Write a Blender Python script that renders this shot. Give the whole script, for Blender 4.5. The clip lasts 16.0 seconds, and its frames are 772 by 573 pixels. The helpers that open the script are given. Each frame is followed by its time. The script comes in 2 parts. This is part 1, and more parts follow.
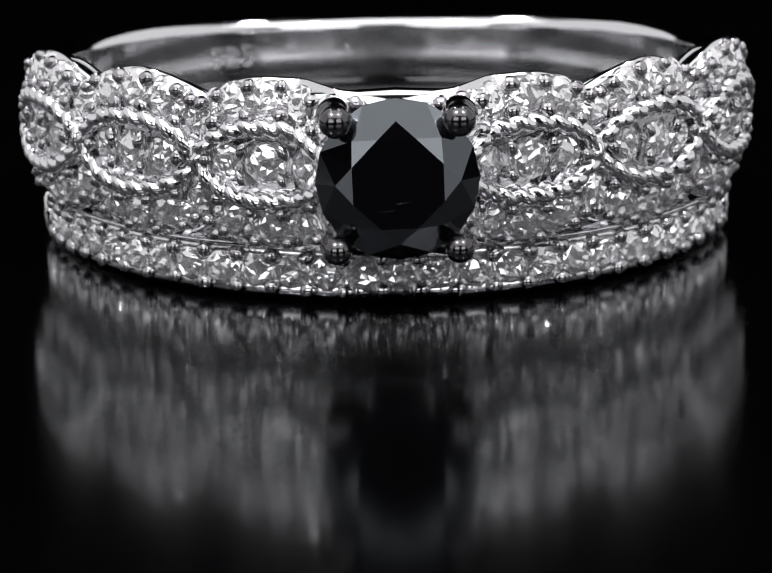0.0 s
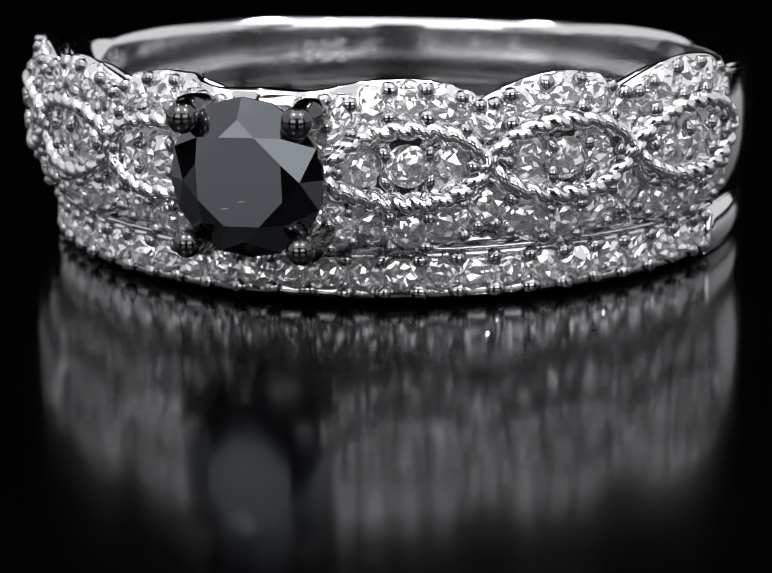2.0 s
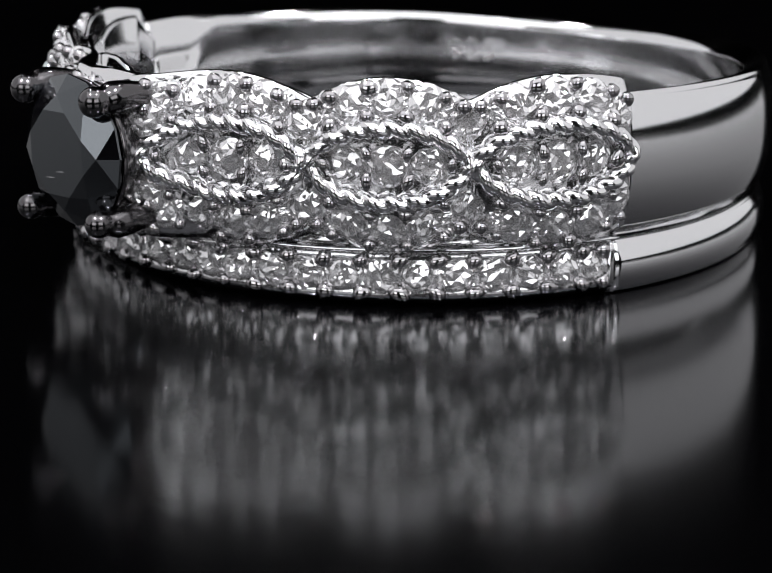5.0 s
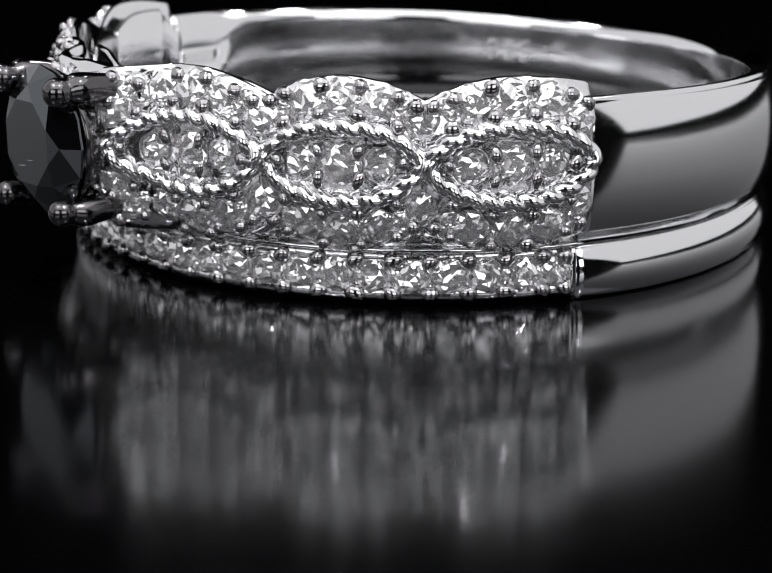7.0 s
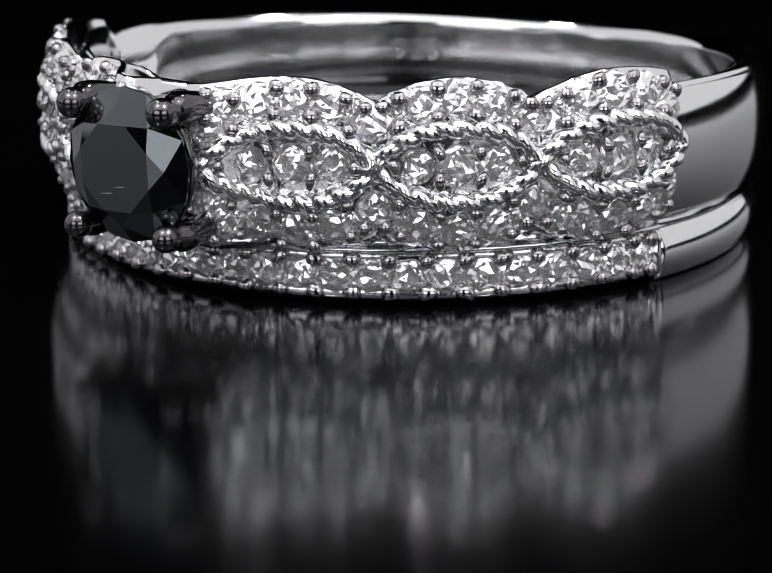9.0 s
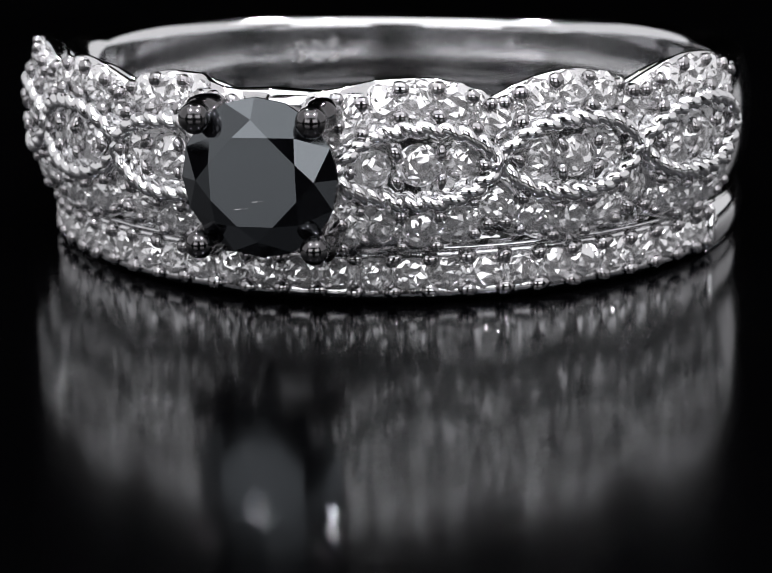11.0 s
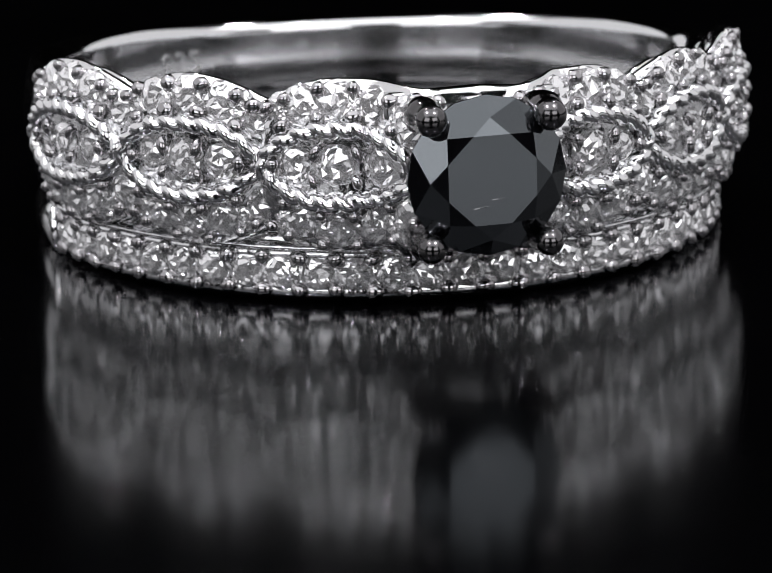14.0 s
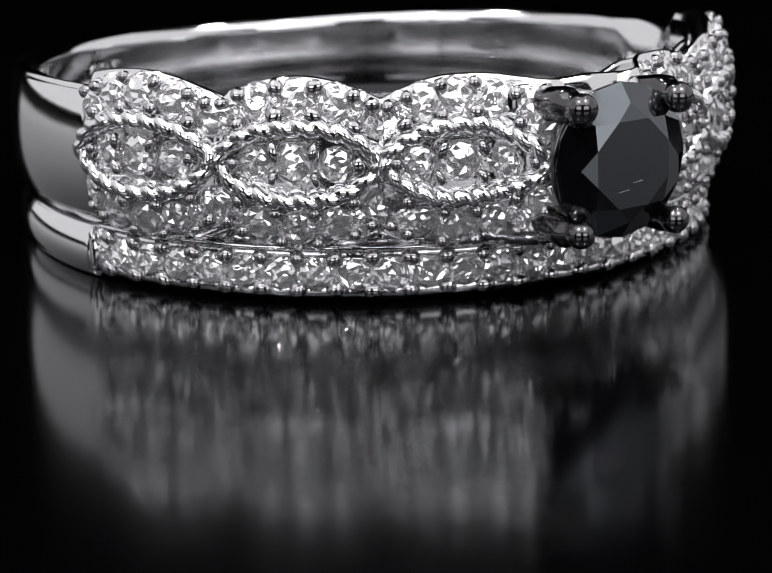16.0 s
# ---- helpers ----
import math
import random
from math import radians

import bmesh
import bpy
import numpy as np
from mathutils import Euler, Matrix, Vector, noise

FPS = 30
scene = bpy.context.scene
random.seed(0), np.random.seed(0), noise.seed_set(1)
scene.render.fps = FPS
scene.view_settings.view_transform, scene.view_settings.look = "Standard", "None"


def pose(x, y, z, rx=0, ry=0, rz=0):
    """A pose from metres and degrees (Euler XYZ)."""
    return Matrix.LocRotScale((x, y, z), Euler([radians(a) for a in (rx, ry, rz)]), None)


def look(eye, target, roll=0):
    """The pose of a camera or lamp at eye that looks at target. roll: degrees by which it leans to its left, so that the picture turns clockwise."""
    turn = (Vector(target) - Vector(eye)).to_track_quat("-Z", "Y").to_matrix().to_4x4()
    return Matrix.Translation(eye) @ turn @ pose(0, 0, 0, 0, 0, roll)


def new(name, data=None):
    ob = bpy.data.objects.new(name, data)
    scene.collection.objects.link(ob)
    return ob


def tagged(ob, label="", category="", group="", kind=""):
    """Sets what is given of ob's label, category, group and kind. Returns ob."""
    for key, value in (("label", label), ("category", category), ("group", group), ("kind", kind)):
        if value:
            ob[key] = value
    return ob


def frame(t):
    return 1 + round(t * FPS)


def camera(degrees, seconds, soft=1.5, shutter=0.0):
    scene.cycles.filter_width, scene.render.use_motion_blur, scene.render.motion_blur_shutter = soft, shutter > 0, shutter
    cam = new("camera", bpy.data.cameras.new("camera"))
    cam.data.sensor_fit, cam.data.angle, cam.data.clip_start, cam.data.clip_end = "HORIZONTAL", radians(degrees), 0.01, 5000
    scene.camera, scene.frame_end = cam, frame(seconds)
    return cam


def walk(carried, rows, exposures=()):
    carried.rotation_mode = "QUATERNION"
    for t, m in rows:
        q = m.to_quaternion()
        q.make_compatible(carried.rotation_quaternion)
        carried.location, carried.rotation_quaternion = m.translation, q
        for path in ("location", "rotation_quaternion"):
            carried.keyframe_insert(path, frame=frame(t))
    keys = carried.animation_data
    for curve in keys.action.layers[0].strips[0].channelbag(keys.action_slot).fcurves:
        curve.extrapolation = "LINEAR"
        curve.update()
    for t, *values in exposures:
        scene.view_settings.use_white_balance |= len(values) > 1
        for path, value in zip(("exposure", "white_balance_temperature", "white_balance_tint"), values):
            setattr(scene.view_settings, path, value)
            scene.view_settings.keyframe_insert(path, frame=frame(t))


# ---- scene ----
MM = 0.001
cam = camera(24, 16.0, soft=1.0)


def view(drop, lean=0.0):
    """The camera's pose; drop: how far the aim sinks, in millimetres at the axis; lean: degrees of roll."""
    return look((0, -51.78 * MM, 12.77 * MM), (0.0, 0, (12.77 - 51.78 * math.tan(radians(15.92)) - drop) * MM), -0.75 + lean)


walk(cam, [(0, view(0, -0.1)), (2.5, view(-0.02, 0)), (4.2, view(0.01, 0.3)), (6.4, view(0.12, 1.2)), (7, view(0.1, 0.95)), (7.5, view(0.07, 0.65)), (8, view(0.04, 0.5)),
           (9, view(0.01, 0.25)), (11, view(0, -0.1)), (13, view(0, -0.3)), (14.5, view(0, -0.15)), (15.5, view(0.03, -0.1)), (16, view(0.06, -0.15))])
# a close lens: the back of the rings falls a little out of focus
cam.data.dof.use_dof = True
cam.data.dof.focus_distance = 0.0425
cam.data.dof.aperture_fstop = 230

# the turn of the rings about the turntable's axis, seconds and degrees
TURNS = [(0, 0), (0.5, -4.56), (1, -9.18), (1.5, -13.79), (2, -18.45), (2.5, -23.1), (3, -27.73), (3.5, -32.34),
         (4, -36.84), (4.5, -41.3), (5, -45.8), (5.5, -50.2), (6, -54.6), (6.3, -56.8), (6.5, -56.7), (7, -52.67),
         (7.5, -48.45), (8, -44.19), (8.5, -39.86), (9, -35.41), (9.5, -30.9), (10, -26.2), (10.5, -21.5), (11, -16.8),
         (11.5, -12.15), (12, -7.61), (12.5, -3.07), (13, 1.52), (13.5, 6.2), (14, 10.87), (14.5, 15.42), (15, 20.0),
         (15.5, 24.54), (16, 29.06)]
OFF_AXIS = (0.047 * MM, 1.24 * MM)     # centre of the rings from the axis
STONE_AT = 1.2                         # where the big stone points at the start

# ---- light ----
world = bpy.data.worlds.new("dark_studio")
scene.world = world
world.use_nodes = True
world.node_tree.nodes["Background"].inputs[0].default_value = (0.55, 0.6, 0.7, 1)
world.node_tree.nodes["Background"].inputs[1].default_value = 0.0002
scene.view_settings.exposure = 0.42


def softbox(name, azimuth, elevation, distance, width, height, radiance, colour=(1, 1, 1)):
    """A lamp aimed at the rings; azimuth 0 is the camera's side, positive to the right."""
    a, e = radians(azimuth), radians(elevation)
    eye = Vector((math.sin(a) * math.cos(e), -math.cos(a) * math.cos(e), math.sin(e))) * distance
    lamp = bpy.data.lights.new(name, "AREA")
    lamp.shape, lamp.size, lamp.size_y = "RECTANGLE", width, height
    lamp.energy = math.pi * width * height * radiance
    lamp.color = colour
    ob = new(name, lamp)
    ob.matrix_world = look(eye, (0, 0, 0.003))
    return ob


softbox("top_softbox", 0, 70, 0.26, 0.42, 0.30, 1.2, (0.97, 0.975, 1.0))
for side in (-1, 1):
    softbox("front_softbox", 27 * side, 19, 0.30, 0.17, 0.11, 1.9, (0.98, 0.975, 1.0))
    softbox("side_softbox", 101 * side, 31, 0.30, 0.52, 0.31, 0.58, (0.98, 0.975, 1.0))
    softbox("spot_lamp", 45 * side, 61, 0.26, 0.014, 0.014, 430, (1.0, 0.955, 0.99))
    softbox("back_lamp", 140 * side, 62, 0.26, 0.016, 0.016, 90, (1.0, 0.96, 0.99))


# ---- materials ----
def material(name, colour, metallic=0.0, rough=0.3, ior=1.45, coat=0.0):
    mat = bpy.data.materials.new(name)
    mat.use_nodes = True
    b = mat.node_tree.nodes["Principled BSDF"]
    b.inputs["Base Color"].default_value = (*colour, 1)
    b.inputs["Metallic"].default_value = metallic
    b.inputs["Roughness"].default_value = rough
    b.inputs["IOR"].default_value = ior
    b.inputs["Coat Weight"].default_value = coat
    return mat, mat.node_tree, b


def add(tree, kind, **sets):
    n = tree.nodes.new(kind)
    for key, value in sets.items():
        n.inputs[key.replace("_", " ")].default_value = value
    return n


def wear(tree, b, low, high, scale, bump=0.0, fine=0.0):
    """Roughness that wanders between low and high at two scales, with a fine relief."""
    co = tree.nodes.new("ShaderNodeTexCoord")
    n = add(tree, "ShaderNodeTexNoise", Scale=scale, Detail=5.0)
    tree.links.new(co.outputs["Object"], n.inputs["Vector"])
    r = tree.nodes.new("ShaderNodeMapRange")
    r.inputs["From Min"].default_value, r.inputs["From Max"].default_value = 0.3, 0.7
    r.inputs["To Min"].default_value, r.inputs["To Max"].default_value = low, high
    tree.links.new(n.outputs["Fac"], r.inputs["Value"])
    tree.links.new(r.outputs["Result"], b.inputs["Roughness"])
    if bump:
        n2 = add(tree, "ShaderNodeTexNoise", Scale=fine, Detail=3.0)
        tree.links.new(co.outputs["Object"], n2.inputs["Vector"])
        bm_ = add(tree, "ShaderNodeBump", Strength=bump, Distance=0.00005)
        tree.links.new(n2.outputs["Fac"], bm_.inputs["Height"])
        tree.links.new(bm_.outputs["Normal"], b.inputs["Normal"])


SILVER, tree, b = material("rhodium_silver", (0.80, 0.80, 0.81), 1.0, 0.16)
wear(tree, b, 0.10, 0.22, 900, 0.5, 4000)
POLISHED, tree, b = material("polished_silver", (0.80, 0.80, 0.81), 1.0, 0.1)
wear(tree, b, 0.08, 0.15, 500, 0.12, 2000)
SATIN, tree, b = material("shank_silver", (0.78, 0.78, 0.79), 1.0, 0.2)
wear(tree, b, 0.06, 0.11, 400, 0.03, 700)
PRONG, tree, b = material("dark_prong_silver", (0.12, 0.116, 0.12), 1.0, 0.1)
wear(tree, b, 0.10, 0.2, 900, 0.2, 1100)

FROSTED, tree, b = material("stamped_silver", (0.86, 0.86, 0.87), 1.0, 0.4)
wear(tree, b, 0.2, 0.3, 1500)
BEADS, tree, b = material("bead_silver", (0.42, 0.41, 0.42), 1.0, 0.07)
wear(tree, b, 0.05, 0.14, 1.6)

# clear small stones over silver: many fine glints, a little cloudy
GEM, tree, b = material("clear_gem", (0.93, 0.93, 0.94), 0.4, 0.03, 2.4)
info = tree.nodes.new("ShaderNodeObjectInfo")
for low, high, socket in ((0.02, 0.06, "Roughness"), (0.2, 0.6, "Transmission Weight"), (0.74, 0.45, "Metallic")):
    spread = tree.nodes.new("ShaderNodeMapRange")
    spread.inputs["To Min"].default_value, spread.inputs["To Max"].default_value = low, high
    tree.links.new(info.outputs["Random"], spread.inputs["Value"])
    tree.links.new(spread.outputs["Result"], b.inputs[socket])
co = tree.nodes.new("ShaderNodeTexCoord")
cells = add(tree, "ShaderNodeTexVoronoi", Scale=2100.0)
tree.links.new(co.outputs["Object"], cells.inputs["Vector"])
relief = add(tree, "ShaderNodeBump", Strength=0.12, Distance=0.00012)
tree.links.new(cells.outputs["Distance"], relief.inputs["Height"])
tree.links.new(relief.outputs["Normal"], b.inputs["Normal"])

BLACK_GEM, tree, b = material("black_gem", (0.002, 0.002, 0.0025), 0.0, 0.02, 2.05)
b.inputs["Specular Tint"].default_value = (0.86, 0.94, 1.0, 1)
co = tree.nodes.new("ShaderNodeTexCoord")
vein = add(tree, "ShaderNodeTexNoise", Scale=1800, Detail=4.0)
tree.links.new(co.outputs["Object"], vein.inputs["Vector"])
mr = tree.nodes.new("ShaderNodeMapRange")
mr.inputs["From Min"].default_value, mr.inputs["From Max"].default_value = 0.35, 0.75
mr.inputs["To Min"].default_value, mr.inputs["To Max"].default_value = 0.015, 0.05
tree.links.new(vein.outputs["Fac"], mr.inputs["Value"])
tree.links.new(mr.outputs["Result"], b.inputs["Roughness"])

ACRYLIC, tree, b = material("black_acrylic", (0.0003, 0.0003, 0.0004), 0.0, 0.12, 1.5)
wear(tree, b, 0.095, 0.125, 60, 0.02, 1200)
b.inputs["Specular Tint"].default_value = (0.93, 0.94, 1.0, 1)
b.inputs["Anisotropic"].default_value = 0.65
grain = tree.nodes.new("ShaderNodeTangent")
grain.direction_type, grain.axis = "RADIAL", "Z"
tree.links.new(grain.outputs["Tangent"], b.inputs["Tangent"])
b.inputs["Anisotropic Rotation"].default_value = 0.25

CLOTH, tree, b = material("black_cloth", (0.0015, 0.0015, 0.0015), 0.0, 0.95)
b.inputs["Specular IOR Level"].default_value = 0.0
n = add(tree, "ShaderNodeTexNoise", Scale=700, Detail=3.0)
m = tree.nodes.new("ShaderNodeMixRGB")
m.inputs[1].default_value, m.inputs[2].default_value = (0.0008, 0.0008, 0.0008, 1), (0.002, 0.002, 0.0022, 1)
tree.links.new(n.outputs["Fac"], m.inputs[0])
tree.links.new(m.outputs[0], b.inputs["Base Color"])


# ---- helpers of this scene ----
def mesh_of(name, bm, mat, smooth=True):
    me = bpy.data.meshes.new(name)
    bmesh.ops.recalc_face_normals(bm, faces=bm.faces)
    bm.to_mesh(me)
    bm.free()
    me.materials.append(mat)
    me.shade_smooth() if smooth else me.shade_flat()
    return me


def part(name, bm, mat, parent, label="", smooth=True):
    ob = new(name, mesh_of(name, bm, mat, smooth))
    ob.parent = parent
    return tagged(ob, label=label)


def piece(name, me, parent, m):
    ob = new(name, me)
    ob.parent = parent
    ob.matrix_basis = m
    return ob


def at(phi, r, z):
    """A point of a ring: degrees from the big stone, millimetres from the centre and above the table."""
    p = radians(phi)
    return Vector((r * math.sin(p), -r * math.cos(p), z)) * MM


def facing(phi, r, z, tip=0.0, spin=0.0, size=(1, 1, 1), yaw=0.0):
    """A pose on a ring whose own z points outward and whose own y points up; tip leans it upward, yaw along the ring."""
    a = radians(phi) + yaw
    out = Vector((math.sin(a), -math.cos(a), 0))
    side = Vector((math.cos(a), math.sin(a), 0))
    up = Vector((0, 0, 1))
    out, up = out * math.cos(tip) + up * math.sin(tip), up * math.cos(tip) - out * math.sin(tip)
    m = Matrix((side, up, out)).transposed().to_4x4()
    return Matrix.Translation(at(phi, r, z)) @ m @ Matrix.Rotation(spin, 4, "Z") @ Matrix.Diagonal((*size, 1))


def loft(bm, loops, closed_ring=False, caps=True, smooth_from=None):
    """Skin closed loops of equal length one after another."""
    vs = [[bm.verts.new(p) for p in lp] for lp in loops]
    n = len(vs[0])
    pairs = list(zip(vs, vs[1:])) + ([(vs[-1], vs[0])] if closed_ring else [])
    for a, c in pairs:
        for i in range(n):
            j = (i + 1) % n
            f = bm.faces.new((a[i], a[j], c[j], c[i]))
            if smooth_from is not None and i >= smooth_from:
                f.material_index = 1
    if caps and not closed_ring:
        bm.faces.new(vs[0][::-1])
        bm.faces.new(vs[-1])


def brilliant(radius, table, crown, depth, sides=8, girdle=0.0):
    """A round brilliant cut: table, stars, kites, upper halves, pavilion. Table faces +z, girdle at z 0."""
    bm = bmesh.new()
    ring = lambda rad, z, n, turn: [bm.verts.new((rad * math.cos(2 * math.pi * (i + turn) / n), rad * math.sin(2 * math.pi * (i + turn) / n), z)) for i in range(n)]
    t = ring(table, crown, sides, 0.5)
    mid = ring(table + 0.40 * (radius - table), crown * 0.755, sides, 0.0)
    g = ring(radius, girdle, sides * 2, 0.0)
    low = ring(radius, -girdle, sides * 2, 0.0)
    culet = bm.verts.new((0, 0, -depth))
    bm.faces.new(t)
    for i in range(sides):
        k = (i + 1) % sides
        bm.faces.new((t[i - 1], mid[i], t[i]))                       # star over the joint
        bm.faces.new((t[i], mid[i], g[2 * i + 1], mid[k]))           # kite
        bm.faces.new((mid[i], g[2 * i], g[2 * i + 1]))
        bm.faces.new((mid[i], g[2 * i - 1], g[2 * i]))
        bm.faces.new((culet, low[2 * k if 2 * k < 2 * sides else 0], low[2 * i + 1], low[2 * i]))
    for i in range(2 * sides):
        j = (i + 1) % (2 * sides)
        bm.faces.new((g[i], low[i], low[j], g[j]))
    return bm


def sparkling(radius, seed):
    """A small round stone with many little facets of uneven tilt."""
    rnd = random.Random(seed)
    bm = bmesh.new()
    rows = []
    for rad, z, n in ((0.24, 0.35, 5), (0.48, 0.34, 9), (0.70, 0.26, 12), (0.87, 0.14, 15), (1.0, 0.0, 15)):
        turn = rnd.random()
        wild = 0.0 if rad == 1.0 else 1.0
        rows.append([bm.verts.new(Vector((rad * math.cos(2 * math.pi * (i + turn) / n) + wild * rnd.uniform(-.05, .05),
                                          rad * math.sin(2 * math.pi * (i + turn) / n) + wild * rnd.uniform(-.05, .05),
                                          z + wild * rnd.uniform(-.085, .085))) * radius) for i in range(n)])
    bm.faces.new(rows[0])
    for a, c in zip(rows, rows[1:]):
        # march round both rows, always stepping on the one that lags
        ang = lambda v: math.atan2(v.co.y, v.co.x)
        a = sorted(a, key=ang)
        c = sorted(c, key=ang)
        i = j = 0
        while i < len(a) or j < len(c):
            ai = ang(a[i % len(a)]) + 2 * math.pi * (i // len(a))
            cj = ang(c[j % len(c)]) + 2 * math.pi * (j // len(c))
            if j >= len(c) or (i < len(a) and ai < cj):
                tri = (a[i % len(a)], a[(i + 1) % len(a)], c[j % len(c)])
                i += 1
            else:
                tri = (a[i % len(a)], c[(j + 1) % len(c)], c[j % len(c)])
                j += 1
            if len(set(tri)) == 3:
                bm.faces.new(tri)
    tip = bm.verts.new((0, 0, -0.7 * radius))
    g = sorted(rows[-1], key=lambda v: math.atan2(v.co.y, v.co.x))
    for i in range(len(g)):
        bm.faces.new((g[i], g[(i + 1) % len(g)], tip))
    return bm


def bead_mesh(name, mat, seed):
    """A hand-raised bead, not quite round."""
    rnd = random.Random(seed)
    bm = bmesh.new()
    bmesh.ops.create_icosphere(bm, subdivisions=2, radius=1.0)
    for v in bm.verts:
        v.co *= 1 + 0.26 * noise.noise(v.co * 1.3 + Vector((seed * 7.1, 0, 0))) + rnd.uniform(-0.025, 0.025)
    return mesh_of(name, bm, mat)


STONES = [mesh_of("small_stone", sparkling(MM, seed), GEM, False) for seed in range(6)]
BEAD_SHAPES = [bead_mesh("bead", BEADS, seed) for seed in range(6)]

# ---- the place ----
bm = bmesh.new()
bmesh.ops.create_cube(bm, size=1.0)
bmesh.ops.scale(bm, verts=bm.verts, vec=(1.2, 1.2, 0.006))
bmesh.ops.translate(bm, verts=bm.verts, vec=(0, 0.25 - 6.0, -0.003))
table = tagged(new("table_top", mesh_of("table_top", bm, ACRYLIC, False)), "glossy black acrylic table top with soft reflections", "table top", kind="structure")
table.location = (0, 6.0, 0)          # far origin keeps the fine polish lines straight

bm = bmesh.new()
ridge = []
for i in range(97):
    x = -0.6 + 1.2 * i / 96
    w = 0.006 * math.sin(i * 0.9) + 0.004 * math.sin(i * 0.37 + 1)
    ridge.append((x, 0.82 + w))
fr = [[bm.verts.new((x, y + d, z)) for x, y in ridge] for d, z in ((0, 0.0), (0, 0.7), (0.004, 0.7), (0.004, 0.0))]
for a, c in zip(fr, fr[1:] + fr[:1]):
    for i in range(96):
        bm.faces.new((a[i], a[i + 1], c[i + 1], c[i]))
tagged(new("backdrop", mesh_of("backdrop", bm, CLOTH)), "plain black cloth backdrop hanging behind the table", "backdrop", kind="structure")


# ---- wedding band ----
def band_loop(phi, r_in, r_edge, r_mid, z0, z1, n=9, crown=2.2, lip=0.14, soft_in=0.25):
    """The cross-section of a band at phi: a domed outside, rounded lips, an inside slightly rounded."""
    pts = []
    zc, h = (z0 + z1) / 2, (z1 - z0) / 2
    for i in range(n):
        u = -1 + 2 * i / (n - 1)
        u2 = math.sin(u * math.pi / 2)
        pts.append((r_mid - (r_mid - r_edge) * abs(u2) ** crown, zc + u2 * h))
    # domed top, flat inner wall, plain bottom
    mid = r_in + 0.82 * (r_edge - r_in)
    for a in np.linspace(0.12, math.pi, 14):
        fall, reach = (soft_in, mid - r_in) if a > math.pi / 2 else (lip, r_edge - mid)
        pts.append((mid + reach * math.cos(a), z1 + lip - fall * (1 - math.sin(a) ** 1.2)))
    pts += [(r_in, z1 + lip - 1.25 * soft_in)]
    pts += [(r_in - 0.03, zc + 0.3 * h), (r_in - 0.03, zc - 0.3 * h), (r_in, z0 + lip), (r_in + lip, z0), (r_edge - 1.6 * lip, z0), (r_edge - 0.8 * lip, z0)]
    return [at(phi, r, z) for r, z in pts]


def ease(x, low, high):
    """0 below low, 1 above high, smooth between."""
    k = min(1.0, max(0.0, (x - low) / (high - low)))
    return k * k * (3 - 2 * k)


def wedding_band():
    ring = tagged(new("wedding_band"), "thin silver wedding band with small clear stones, flat on black acrylic", "ring")
    # plain part, round the back
    bm = bmesh.new()
    loft(bm, [band_loop(p, 8.75, 9.86, 10.1, -0.06, 1.24, 9, 2.4, 0.1) for p in np.linspace(72.4, 285.1, 120)])
    part("shank", bm, SATIN, ring, "smooth polished silver shank")
    # set part, in front
    bm = bmesh.new()
    loops = []
    for p in np.linspace(-74.9, 72.4, 180):
        pts = [(9.5, -0.08), (9.84, 0.10), (9.90, 0.18), (9.90, 0.30), (9.80, 0.42), (9.78, 0.70), (9.80, 1.0), (9.88, 1.12), (9.88, 1.22),
               (9.80, 1.30), (9.5, 1.34), (8.9, 1.3), (8.75, 1.15), (8.72, 0.7), (8.75, 0.2), (8.9, -0.08)]
        loops.append([at(p, r, z) for r, z in pts])
    loft(bm, loops)
    part("channel", bm, SILVER, ring, "silver channel holding the stones")
    for end, s in ((-74.65, -1), (72.15, 1)):
        bm = bmesh.new()
        loft(bm, [[at(end + s * p, r, z) for r, z in ((9.6, 0.1), (10.02, 0.14), (10.1, 0.3), (10.1, 1.15), (10.02, 1.3), (9.6, 1.34))] for p in (0, 0.1, 0.45, 0.6)])
        part("end_wall", bm, POLISHED, ring)
    rnd = random.Random(4)
    first, step = -1.9, 5.38
    for k in range(-14, 14):
        p, size = first + (k + 0.5) * step, 0.5
        if k in (-14, 13):
            p, size = (-73.3, 0.34) if k < 0 else (69.9, 0.42)
        piece("small_stone", STONES[k % 6], ring, facing(p, 9.84, 0.70, 0.0, rnd.uniform(0, 6), (size * 0.95, size, size * 0.95)))
    for k in range(-13, 15):
        for z, tip in ((0.29, -0.3), (1.11, 0.3)):
            p = min(first + k * step, 71.5)
            piece("bead", rnd.choice(BEAD_SHAPES), ring, facing(p, 9.92, z + rnd.uniform(-.02, .02), tip + rnd.uniform(-.3, .3), rnd.uniform(-.5, .5), (rnd.uniform(0.23, 0.26) * MM, rnd.uniform(0.19, 0.22) * MM, 0.2 * MM)))
    return ring


# ---- engagement ring ----
LOBES = [(-61.9, 11.6, 10.48), (-38.9, 11.4, 10.42), (-17.2, 10.3, 10.58), (17.9, 10.7, 10.58), (39.7, 11.1, 10.42), (62.5, 11.7, 10.48)]
EYE_Z = 3.57


def lobe_edges(u):
    """Upper and lower outline of a lobe; u goes from -1 to 1 along it."""
    c = math.cos(u * math.pi / 2)
    return 4.98 + 0.60 * c ** 0.9, 1.98 - 0.62 * c ** 0.8


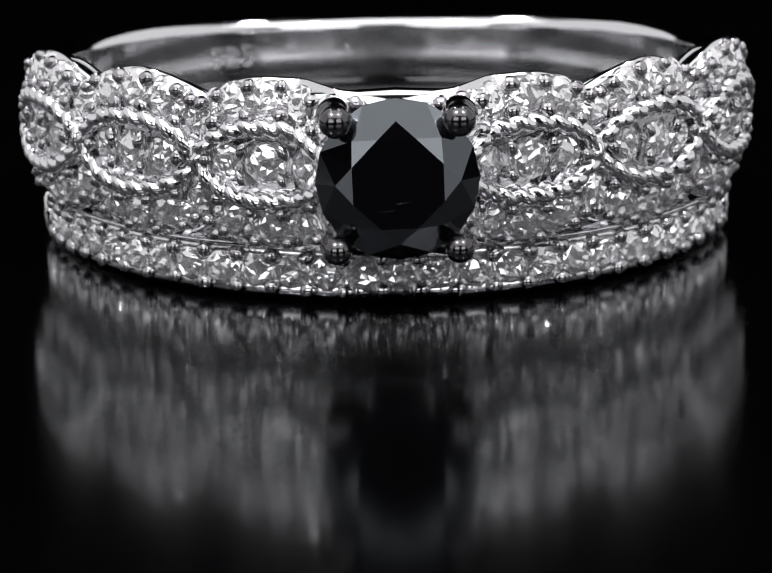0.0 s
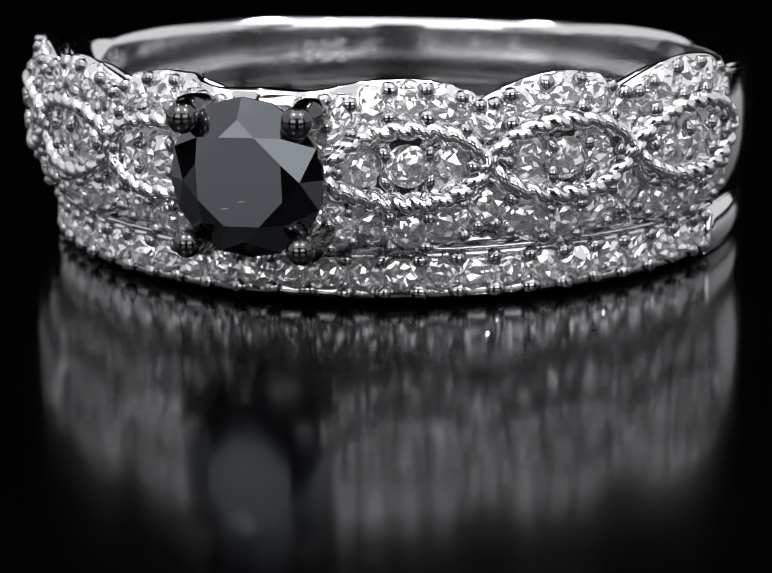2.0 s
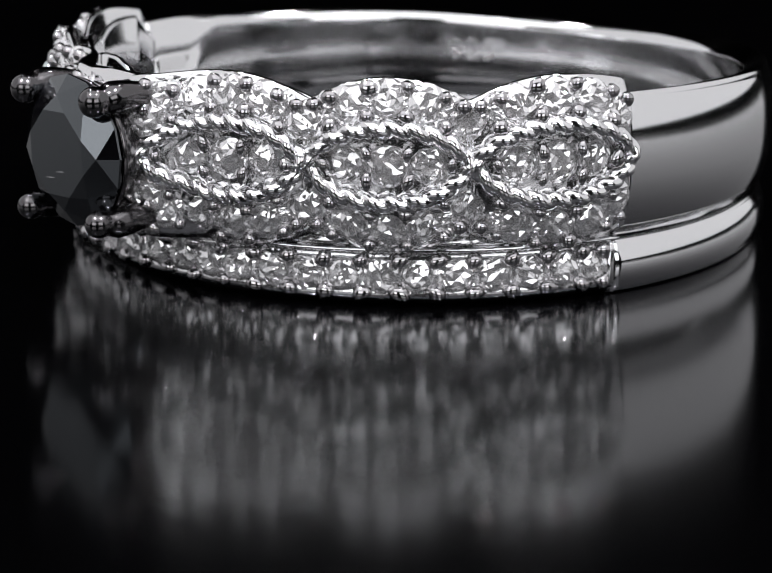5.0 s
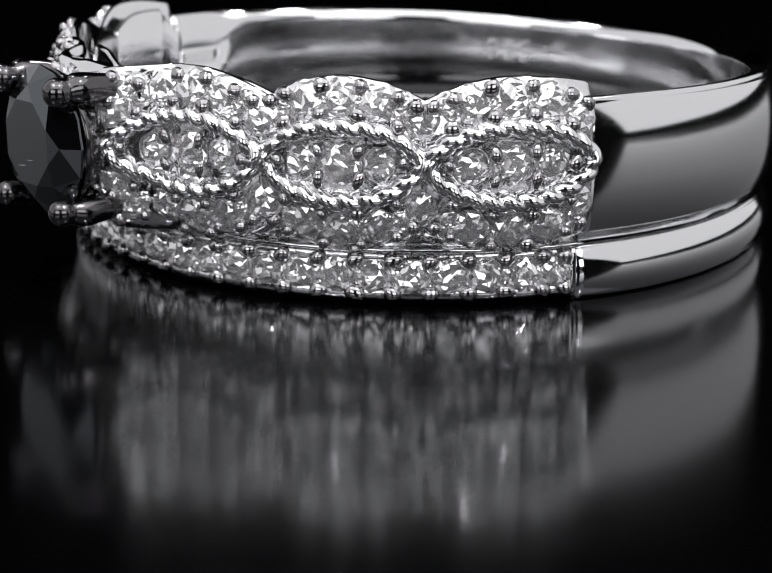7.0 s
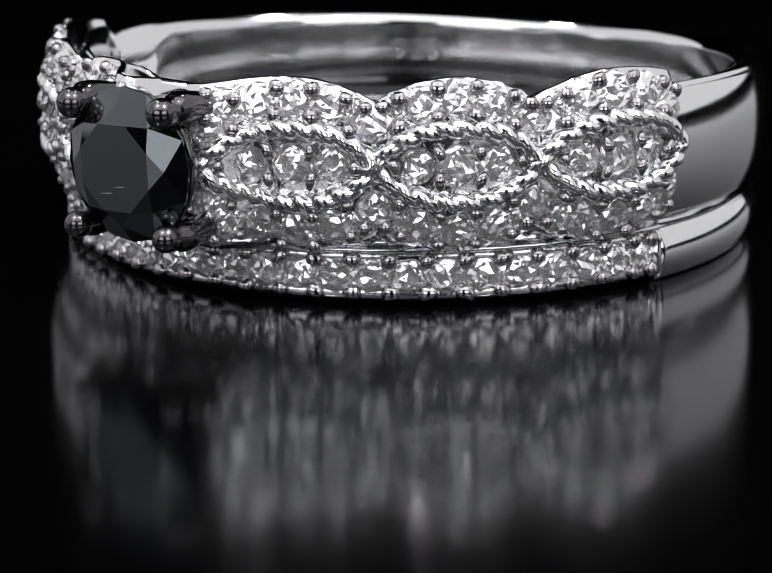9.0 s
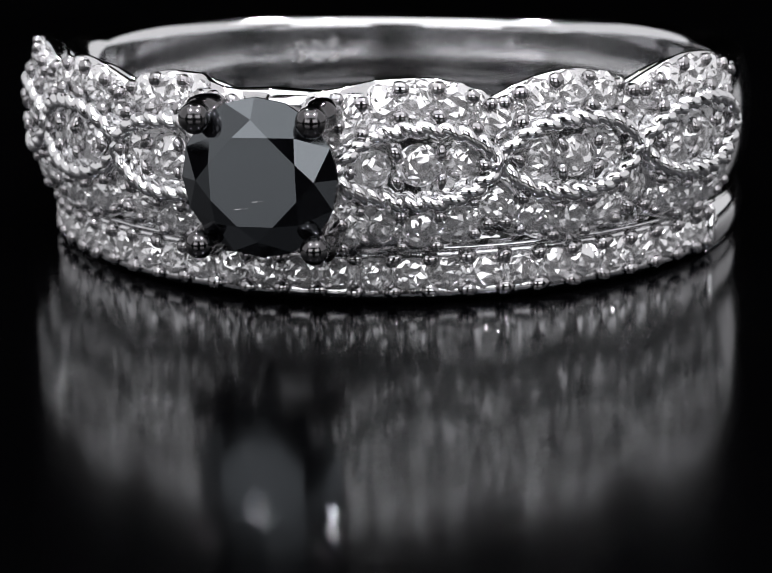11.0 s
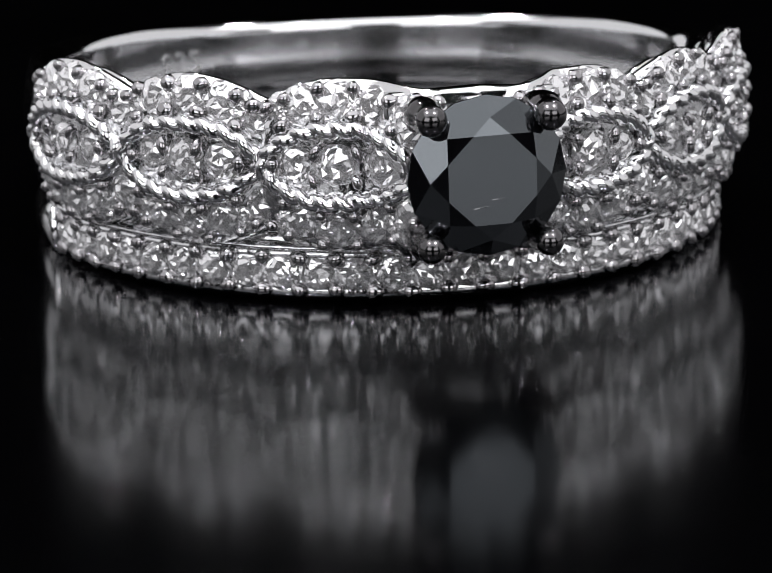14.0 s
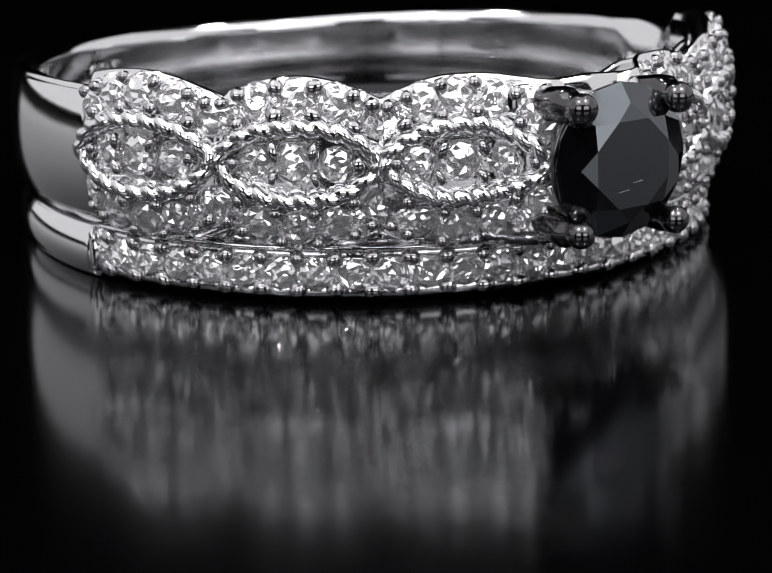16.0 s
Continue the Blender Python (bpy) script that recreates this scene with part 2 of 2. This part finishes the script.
def outer(u, v, r0, head=0):
    """Radius of a lobe's face; v from -1 at the lower to 1 at the upper edge; head: the side (-1, 1) that climbs to the big stone."""
    climb = 1.15 * ease(head * u, 0.35, 1.1)
    return r0 + climb - 0.18 * u * u - 0.36 * abs(v) ** 3 - 0.03


def eye_half(u):
    return 0.90 * max(0.0, 1 - abs(u) ** 2.3) ** 0.72


def lobe(ring, where, index):
    centre, half, r0 = where
    inner, outer_end = index in (2, 3), index in (0, 5)
    head = {2: 1, 3: -1}.get(index, 0)
    bm = bmesh.new()
    loops = []
    for i in range(41):
        u = -1 + i / 20
        phi = centre + half * u
        if inner and (u > 0) != (centre > 0):
            phi = centre + half * u * 1.36       # runs on to the stone's seat
        ue = u
        if outer_end and (u > 0) == (centre > 0):
            ue = u * 0.62                        # the last lobe ends on a straight wall
        if inner and (u > 0) != (centre > 0):
            ue = u * 0.58
        zt, zb = lobe_edges(ue)
        pts = []
        for j in range(13):
            v = -1 + j / 6
            z = (zt + zb) / 2 + v * (zt - zb) / 2
            pts.append((outer((phi - centre) / half, v, r0, head), z))
        rt = pts[-1][0]
        zi = lobe_edges(ue * 0.85)[0] - 0.22              # inner edge, behind a hollow
        dip = 4.4
        if head:                                          # solid beside the big stone
            k = ease(head * u, 0.2, 0.75)
            dip += (zt - 0.42 - dip) * k
            zi += (zt - 0.45 - zi) * k
        if outer_end and abs(u) > 0.5 and (u > 0) == (centre > 0):
            k = (abs(u) - 0.5) * 2
            zi += (4.5 - zi) * k
            dip += (4.1 - dip) * k
        pts += [(rt - 0.04, zt + 0.04), (rt - 0.12, zt + 0.05), (rt - 0.18, zt - 0.02), (rt - 0.22, zt - 0.15), (rt - 0.40, dip + 0.1), (9.54, dip), (9.48, zi - 0.07), (9.43, zi), (9.33, zi), (9.27, zi - 0.1), (9.27, 2.4), (9.3, zb + 0.1), (9.5, zb), (rt - 0.2, zb - 0.05)]
        loops.append([at(phi, r, z) for r, z in pts])
    loft(bm, loops, smooth_from=12)
    body = part("twisted_lobe", bm, SILVER, ring, "scalloped silver lobe covered with small clear stones")
    body.data.materials.append(SATIN)
    rnd = random.Random(20 + index)
    jit = lambda a: rnd.uniform(-a, a)

    # rope border round the eye
    bm = bmesh.new()
    path = []
    n = 240
    for i in range(n):
        a = 2 * math.pi * i / n
        u = math.cos(a)
        u = math.copysign(abs(u) ** 0.9, u)
        z = EYE_Z + math.copysign(eye_half(u), math.sin(a))
        path.append((centre + half * 0.97 * u, outer(u * 0.97, (z - EYE_Z) / 2.1, r0, head) + 0.10, z))
    pts = [at(*q) for q in path]
    dist = [0.0]
    for i in range(n):
        dist.append(dist[-1] + (pts[(i + 1) % n] - pts[i]).length)
    twists = round(dist[-1] / (0.98 * MM))
    steps = twists * 20
    loops = []
    k = 0
    for s in range(steps):
        d = dist[-1] * s / steps
        while dist[k + 1] < d:
            k += 1
        f = (d - dist[k]) / (dist[k + 1] - dist[k])
        p = pts[k].lerp(pts[(k + 1) % n], f)
        along = (pts[(k + 1) % n] - pts[k - 1]).normalized()
        out = Vector((p.x, p.y, 0)).normalized()
        side = along.cross(out).normalized()
        out = side.cross(along)
        lp = []
        for q in range(16):
            a = 2 * math.pi * q / 16
            swell = 0.150 + 0.105 * abs(math.cos(a - 2 * math.pi * s * twists / steps)) ** 0.8
            lp.append(p + (out * math.cos(a) * 1.15 + side * math.sin(a)) * swell * MM)
        loops.append(lp)
    loft(bm, loops, closed_ring=True)
    part("rope_border", bm, POLISHED, body, "twisted silver rope border")

    def stone(du, z, size, name="small_stone"):
        u = du / half
        v = (z - EYE_Z) / 2.0
        e = 0.01
        tip = math.atan2(outer(u, v - e, r0, head) - outer(u, v + e, r0, head), 4 * e) * 0.9
        yaw = -math.atan2(outer(u + e, v, r0, head) - outer(u - e, v, r0, head), 2 * e * radians(half) * r0)
        piece(name, rnd.choice(STONES), body, facing(centre + du, outer(u, v, r0, head) - 0.02, z, tip + jit(.08), jit(3.0), (size, size, size), yaw))

    def bead(du, z, wide=0.2, tall=0.195, lift=0.14):
        u = du / half
        v = (z - EYE_Z) / 2.0
        grow = 1 + jit(0.14)
        piece("bead", rnd.choice(BEAD_SHAPES), body, facing(centre + du, outer(u, v, r0, head) + lift + jit(.03), z, 0.25 * v + jit(.3), jit(.6), (wide * grow * MM, tall * grow * (1 + jit(.12)) * MM, 0.17 * MM)))

    # the eye: three stones in line over a bare floor, four long beads, one bead at each tip
    for du in (-5.6, 0, 5.6):
        stone(du, EYE_Z, 0.55 if du == 0 else 0.48)
    for du in (-2.75, 2.75):
        for dz in (-0.30, 0.30):
            bead(du + jit(.15), EYE_Z + dz * 1.1, 0.145, 0.225, 0.26)
    for du in (-8.4, 8.4):
        bead(du, EYE_Z + jit(.03), 0.17, 0.21, 0.2)
    # crescents of stones over and under the eye
    for k in range(-2, 3):
        du = 5.2 * k * (half / 11.4)
        u = max(-0.98, min(0.98, du / half))
        if k == -2 and index not in (0, 3):
            continue
        if k == 2 and index not in (2, 5):
            du = half                            # the stone in the notch between two lobes
        zt, zb = lobe_edges(u)
        zr = EYE_Z + eye_half(u)
        if abs(k) == 2 and index in (0, 5) and (k > 0) == (centre > 0):
            du *= 0.87
        stone(du, 0.5 * (zt + zr) + 0.13, 0.5)
        zr = EYE_Z - eye_half(u)
        stone(du, 0.5 * (zb + zr) - 0.09, 0.49)
    for k in range(-3, 4, 2):
        du = 2.6 * k * (half / 11.4)
        u = max(-0.97, min(0.97, du / half))
        zt, zb = lobe_edges(u)
        for way, edge in ((1, zt), (-1, zb)):
            zr = EYE_Z + way * (eye_half(u) + 0.12)
            stone(du + jit(.2), zr + (edge - zr) * 0.54, 0.27)
        for w in (0.18, 0.86):
            zr = EYE_Z + eye_half(u) + 0.12
            bead(du + jit(.2), zr + (zt - zr) * w + jit(.03))
            zr = EYE_Z - eye_half(u) - 0.12
            bead(du + jit(.2), zr + (zb - zr) * w + jit(.03), 0.175, 0.165)
    # little stones that fill the corners towards the notches
    for way in (-1, 1):
        if way == head:
            continue
        zt, zb = lobe_edges(0.8)
        stone(way * 0.74 * half, zt - 0.16, 0.30)
        stone(way * 0.70 * half, zb + 0.14, 0.30)
        bead(way * 0.90 * half, zt - 0.24)
        bead(way * 0.88 * half, zb + 0.28, 0.18, 0.17)
    if head:
        for du, z, size in ((8.4, 4.98, 0.40), (11.3, 4.98, 0.40), (10.2, 4.34, 0.34), (8.4, 2.05, 0.40), (11.3, 2.1, 0.40), (10.3, 2.75, 0.34), (11.6, 3.5, 0.36)):
            stone(head * du, z, size)
        for du, z in ((9.9, 5.28), (9.7, 4.72), (12.6, 5.2), (12.6, 4.6), (11.6, 4.2), (9.9, 1.72), (9.7, 2.35), (12.6, 1.9), (12.4, 2.5), (11.4, 2.95)):
            bead(head * du, z)
    return body


def engagement_ring():
    ring = tagged(new("engagement_ring"), "silver ring with round black stone and twisted sides, on thinner band", "ring")
    # plain part round the back, narrowing from the lobes
    bm = bmesh.new()
    loops = []
    for p in np.linspace(73.4, 286.6, 140):
        q = abs(p - 180)
        z1 = 4.42 + 0.26 * ease(q, 5, 60) + 0.2 * ease(q, 50, 107)
        low = 0.7 * ease(q, 88, 97)                       # the inside steps down towards the lobes
        loops.append(band_loop(p, 9.3, 9.97, 10.22, 1.66, z1, 13, 2.6, 0.14, 0.38 + low))
    loft(bm, loops)
    part("shank", bm, SATIN, ring, "smooth polished silver shank")
    for i, w in enumerate(LOBES):
        lobe(ring, w, i)
    # seat of the big stone between the inner lobes
    bm = bmesh.new()
    loops = []
    for p in np.linspace(-11, 11, 25):
        rise = 1 - abs(p) / 11
        up = 5.34 + 0.14 * rise
        loops.append([at(p, r, z) for r, z in ((10.0, 1.6), (10.3, 1.75), (10.35, 2.6), (10.35, 4.4), (10.9 + 0.4 * rise, 4.7), (10.95 + 0.4 * rise, 4.86),
                                               (10.95 + 0.2 * rise, up - 0.1), (10.95 + 0.16 * rise, up - 0.03), (10.88 + 0.16 * rise, up + 0.03), (10.72 + 0.16 * rise, up + 0.04),
                                               (10.45, up - 0.25), (9.7, up - 0.5), (9.5, 4.86), (9.43, 4.88), (9.33, 4.86), (9.27, 4.8), (9.27, 2.4), (9.3, 1.6))])
    loft(bm, loops)
    part("gallery", bm, SATIN, ring, "smooth silver bridge behind the big stone")
    # the cup under the stone
    bm = bmesh.new()
    m = facing(0, 12.22, 3.59)
    loops = []
    for rad, z in ((1.78, -0.12), (1.86, -0.10), (1.80, -0.3), (1.25, -1.35), (1.1, -1.35), (1.6, -0.35)):
        loops.append([m @ (Vector((rad * math.cos(2 * math.pi * i / 48), rad * math.sin(2 * math.pi * i / 48), z)) * MM) for i in range(48)])
    loft(bm, loops, caps=False)
    part("cup", bm, PRONG, ring)
    # the stone
    ob = part("black_stone", brilliant(1.90 * MM, 1.13 * MM, 0.52 * MM, 1.3 * MM, 8, 0.03 * MM), BLACK_GEM, ring, "round faceted black stone", False)
    ob.matrix_basis = facing(0, 12.26, 3.61, 0, radians(1.5))
    # two fine polishing marks on the table
    for x, y, long in ((-0.30, -0.62, 0.36), (0.12, -0.44, 0.30)):
        bm = bmesh.new()
        bmesh.ops.create_cube(bm, size=1.0)
        bmesh.ops.scale(bm, verts=bm.verts, vec=Vector((long, 0.018, 0.008)) * MM)
        mark = part("polishing_mark", bm, SILVER, ob, "fine pale scratch on the table", False)
        mark.matrix_basis = Matrix.Translation(Vector((x, y, 0.521)) * MM) @ Matrix.Rotation(0.1, 4, "Z")
    # prongs: a rod from the band, bent over the girdle, with a round head
    for sx in (-1, 1):
        for sz in (-1, 1):
            bm = bmesh.new()
            big = 0.41 if sz > 0 else 0.37
            rows = [(10.2, 0.36, 1.28), (11.2, 0.37, 1.42), (11.9, big, 1.49), (12.15, big * 0.98, 1.50), (12.3, big * 0.88, 1.48), (12.4, big * 0.82, 1.46)]
            rows += [(12.62 + 0.36 * math.sin(a), big * 0.92 * math.cos(a), 1.45) for a in np.linspace(-0.4, 1.45, 10)]
            loops = []
            for y, rad, away in rows:
                c = Vector((sx * away * 0.97, -y, 3.54 + sz * away * 1.03))
                loops.append([(c + Vector((rad * math.cos(2 * math.pi * i / 24), 0, rad * math.sin(2 * math.pi * i / 24)))) * MM for i in range(24)])
            loft(bm, loops)
            part("prong", bm, PRONG, ring, "dark silver claw with a round head")
    # wire that closes the lower edge under the lobes
    bm = bmesh.new()
    loops = []
    for p in np.linspace(-74, 74, 150):
        loops.append([at(p, r, z) for r, z in ((9.9, 1.31), (9.99, 1.34), (10.0, 1.38), (9.97, 1.42), (9.86, 1.42), (9.74, 1.42), (9.68, 1.5), (9.6, 2.3), (9.42, 2.3), (9.32, 1.5), (9.4, 1.31))])
    loft(bm, loops)
    part("base_rail", bm, POLISHED, ring, "thin silver rail under the lobes")
    # silver mark inside the shank
    cu = bpy.data.curves.new("fineness_mark", "FONT")
    cu.body, cu.size, cu.extrude, cu.align_x, cu.align_y = "925", 1.05, 0.014, "CENTER", "CENTER"
    cu.space_character = 1.08
    tmp = new("fineness_mark", cu)
    me = bpy.data.meshes.new_from_object(tmp.evaluated_get(bpy.context.evaluated_depsgraph_get()))
    bpy.data.objects.remove(tmp)
    for v in me.vertices:
        v.co = at(-148.0 - math.degrees(v.co.x / 9.27), 9.268 - v.co.z, 3.4 + v.co.y)
    me.materials.clear()
    me.materials.append(FROSTED)
    ob = new("fineness_mark", me)
    ob.parent = ring
    tagged(ob, label="stamped silver mark reading 925")
    return ring


BAND = wedding_band()
RING = engagement_ring()


def motions():
    rows = []
    for t, turn in TURNS:
        spin = Matrix.Rotation(radians(turn), 4, "Z")
        rows.append((t, spin @ Matrix.Translation((OFF_AXIS[0], OFF_AXIS[1], 0.08 * MM)) @ Matrix.Rotation(radians(STONE_AT), 4, "Z")))
    walk(BAND, rows)
    walk(RING, rows)


motions()
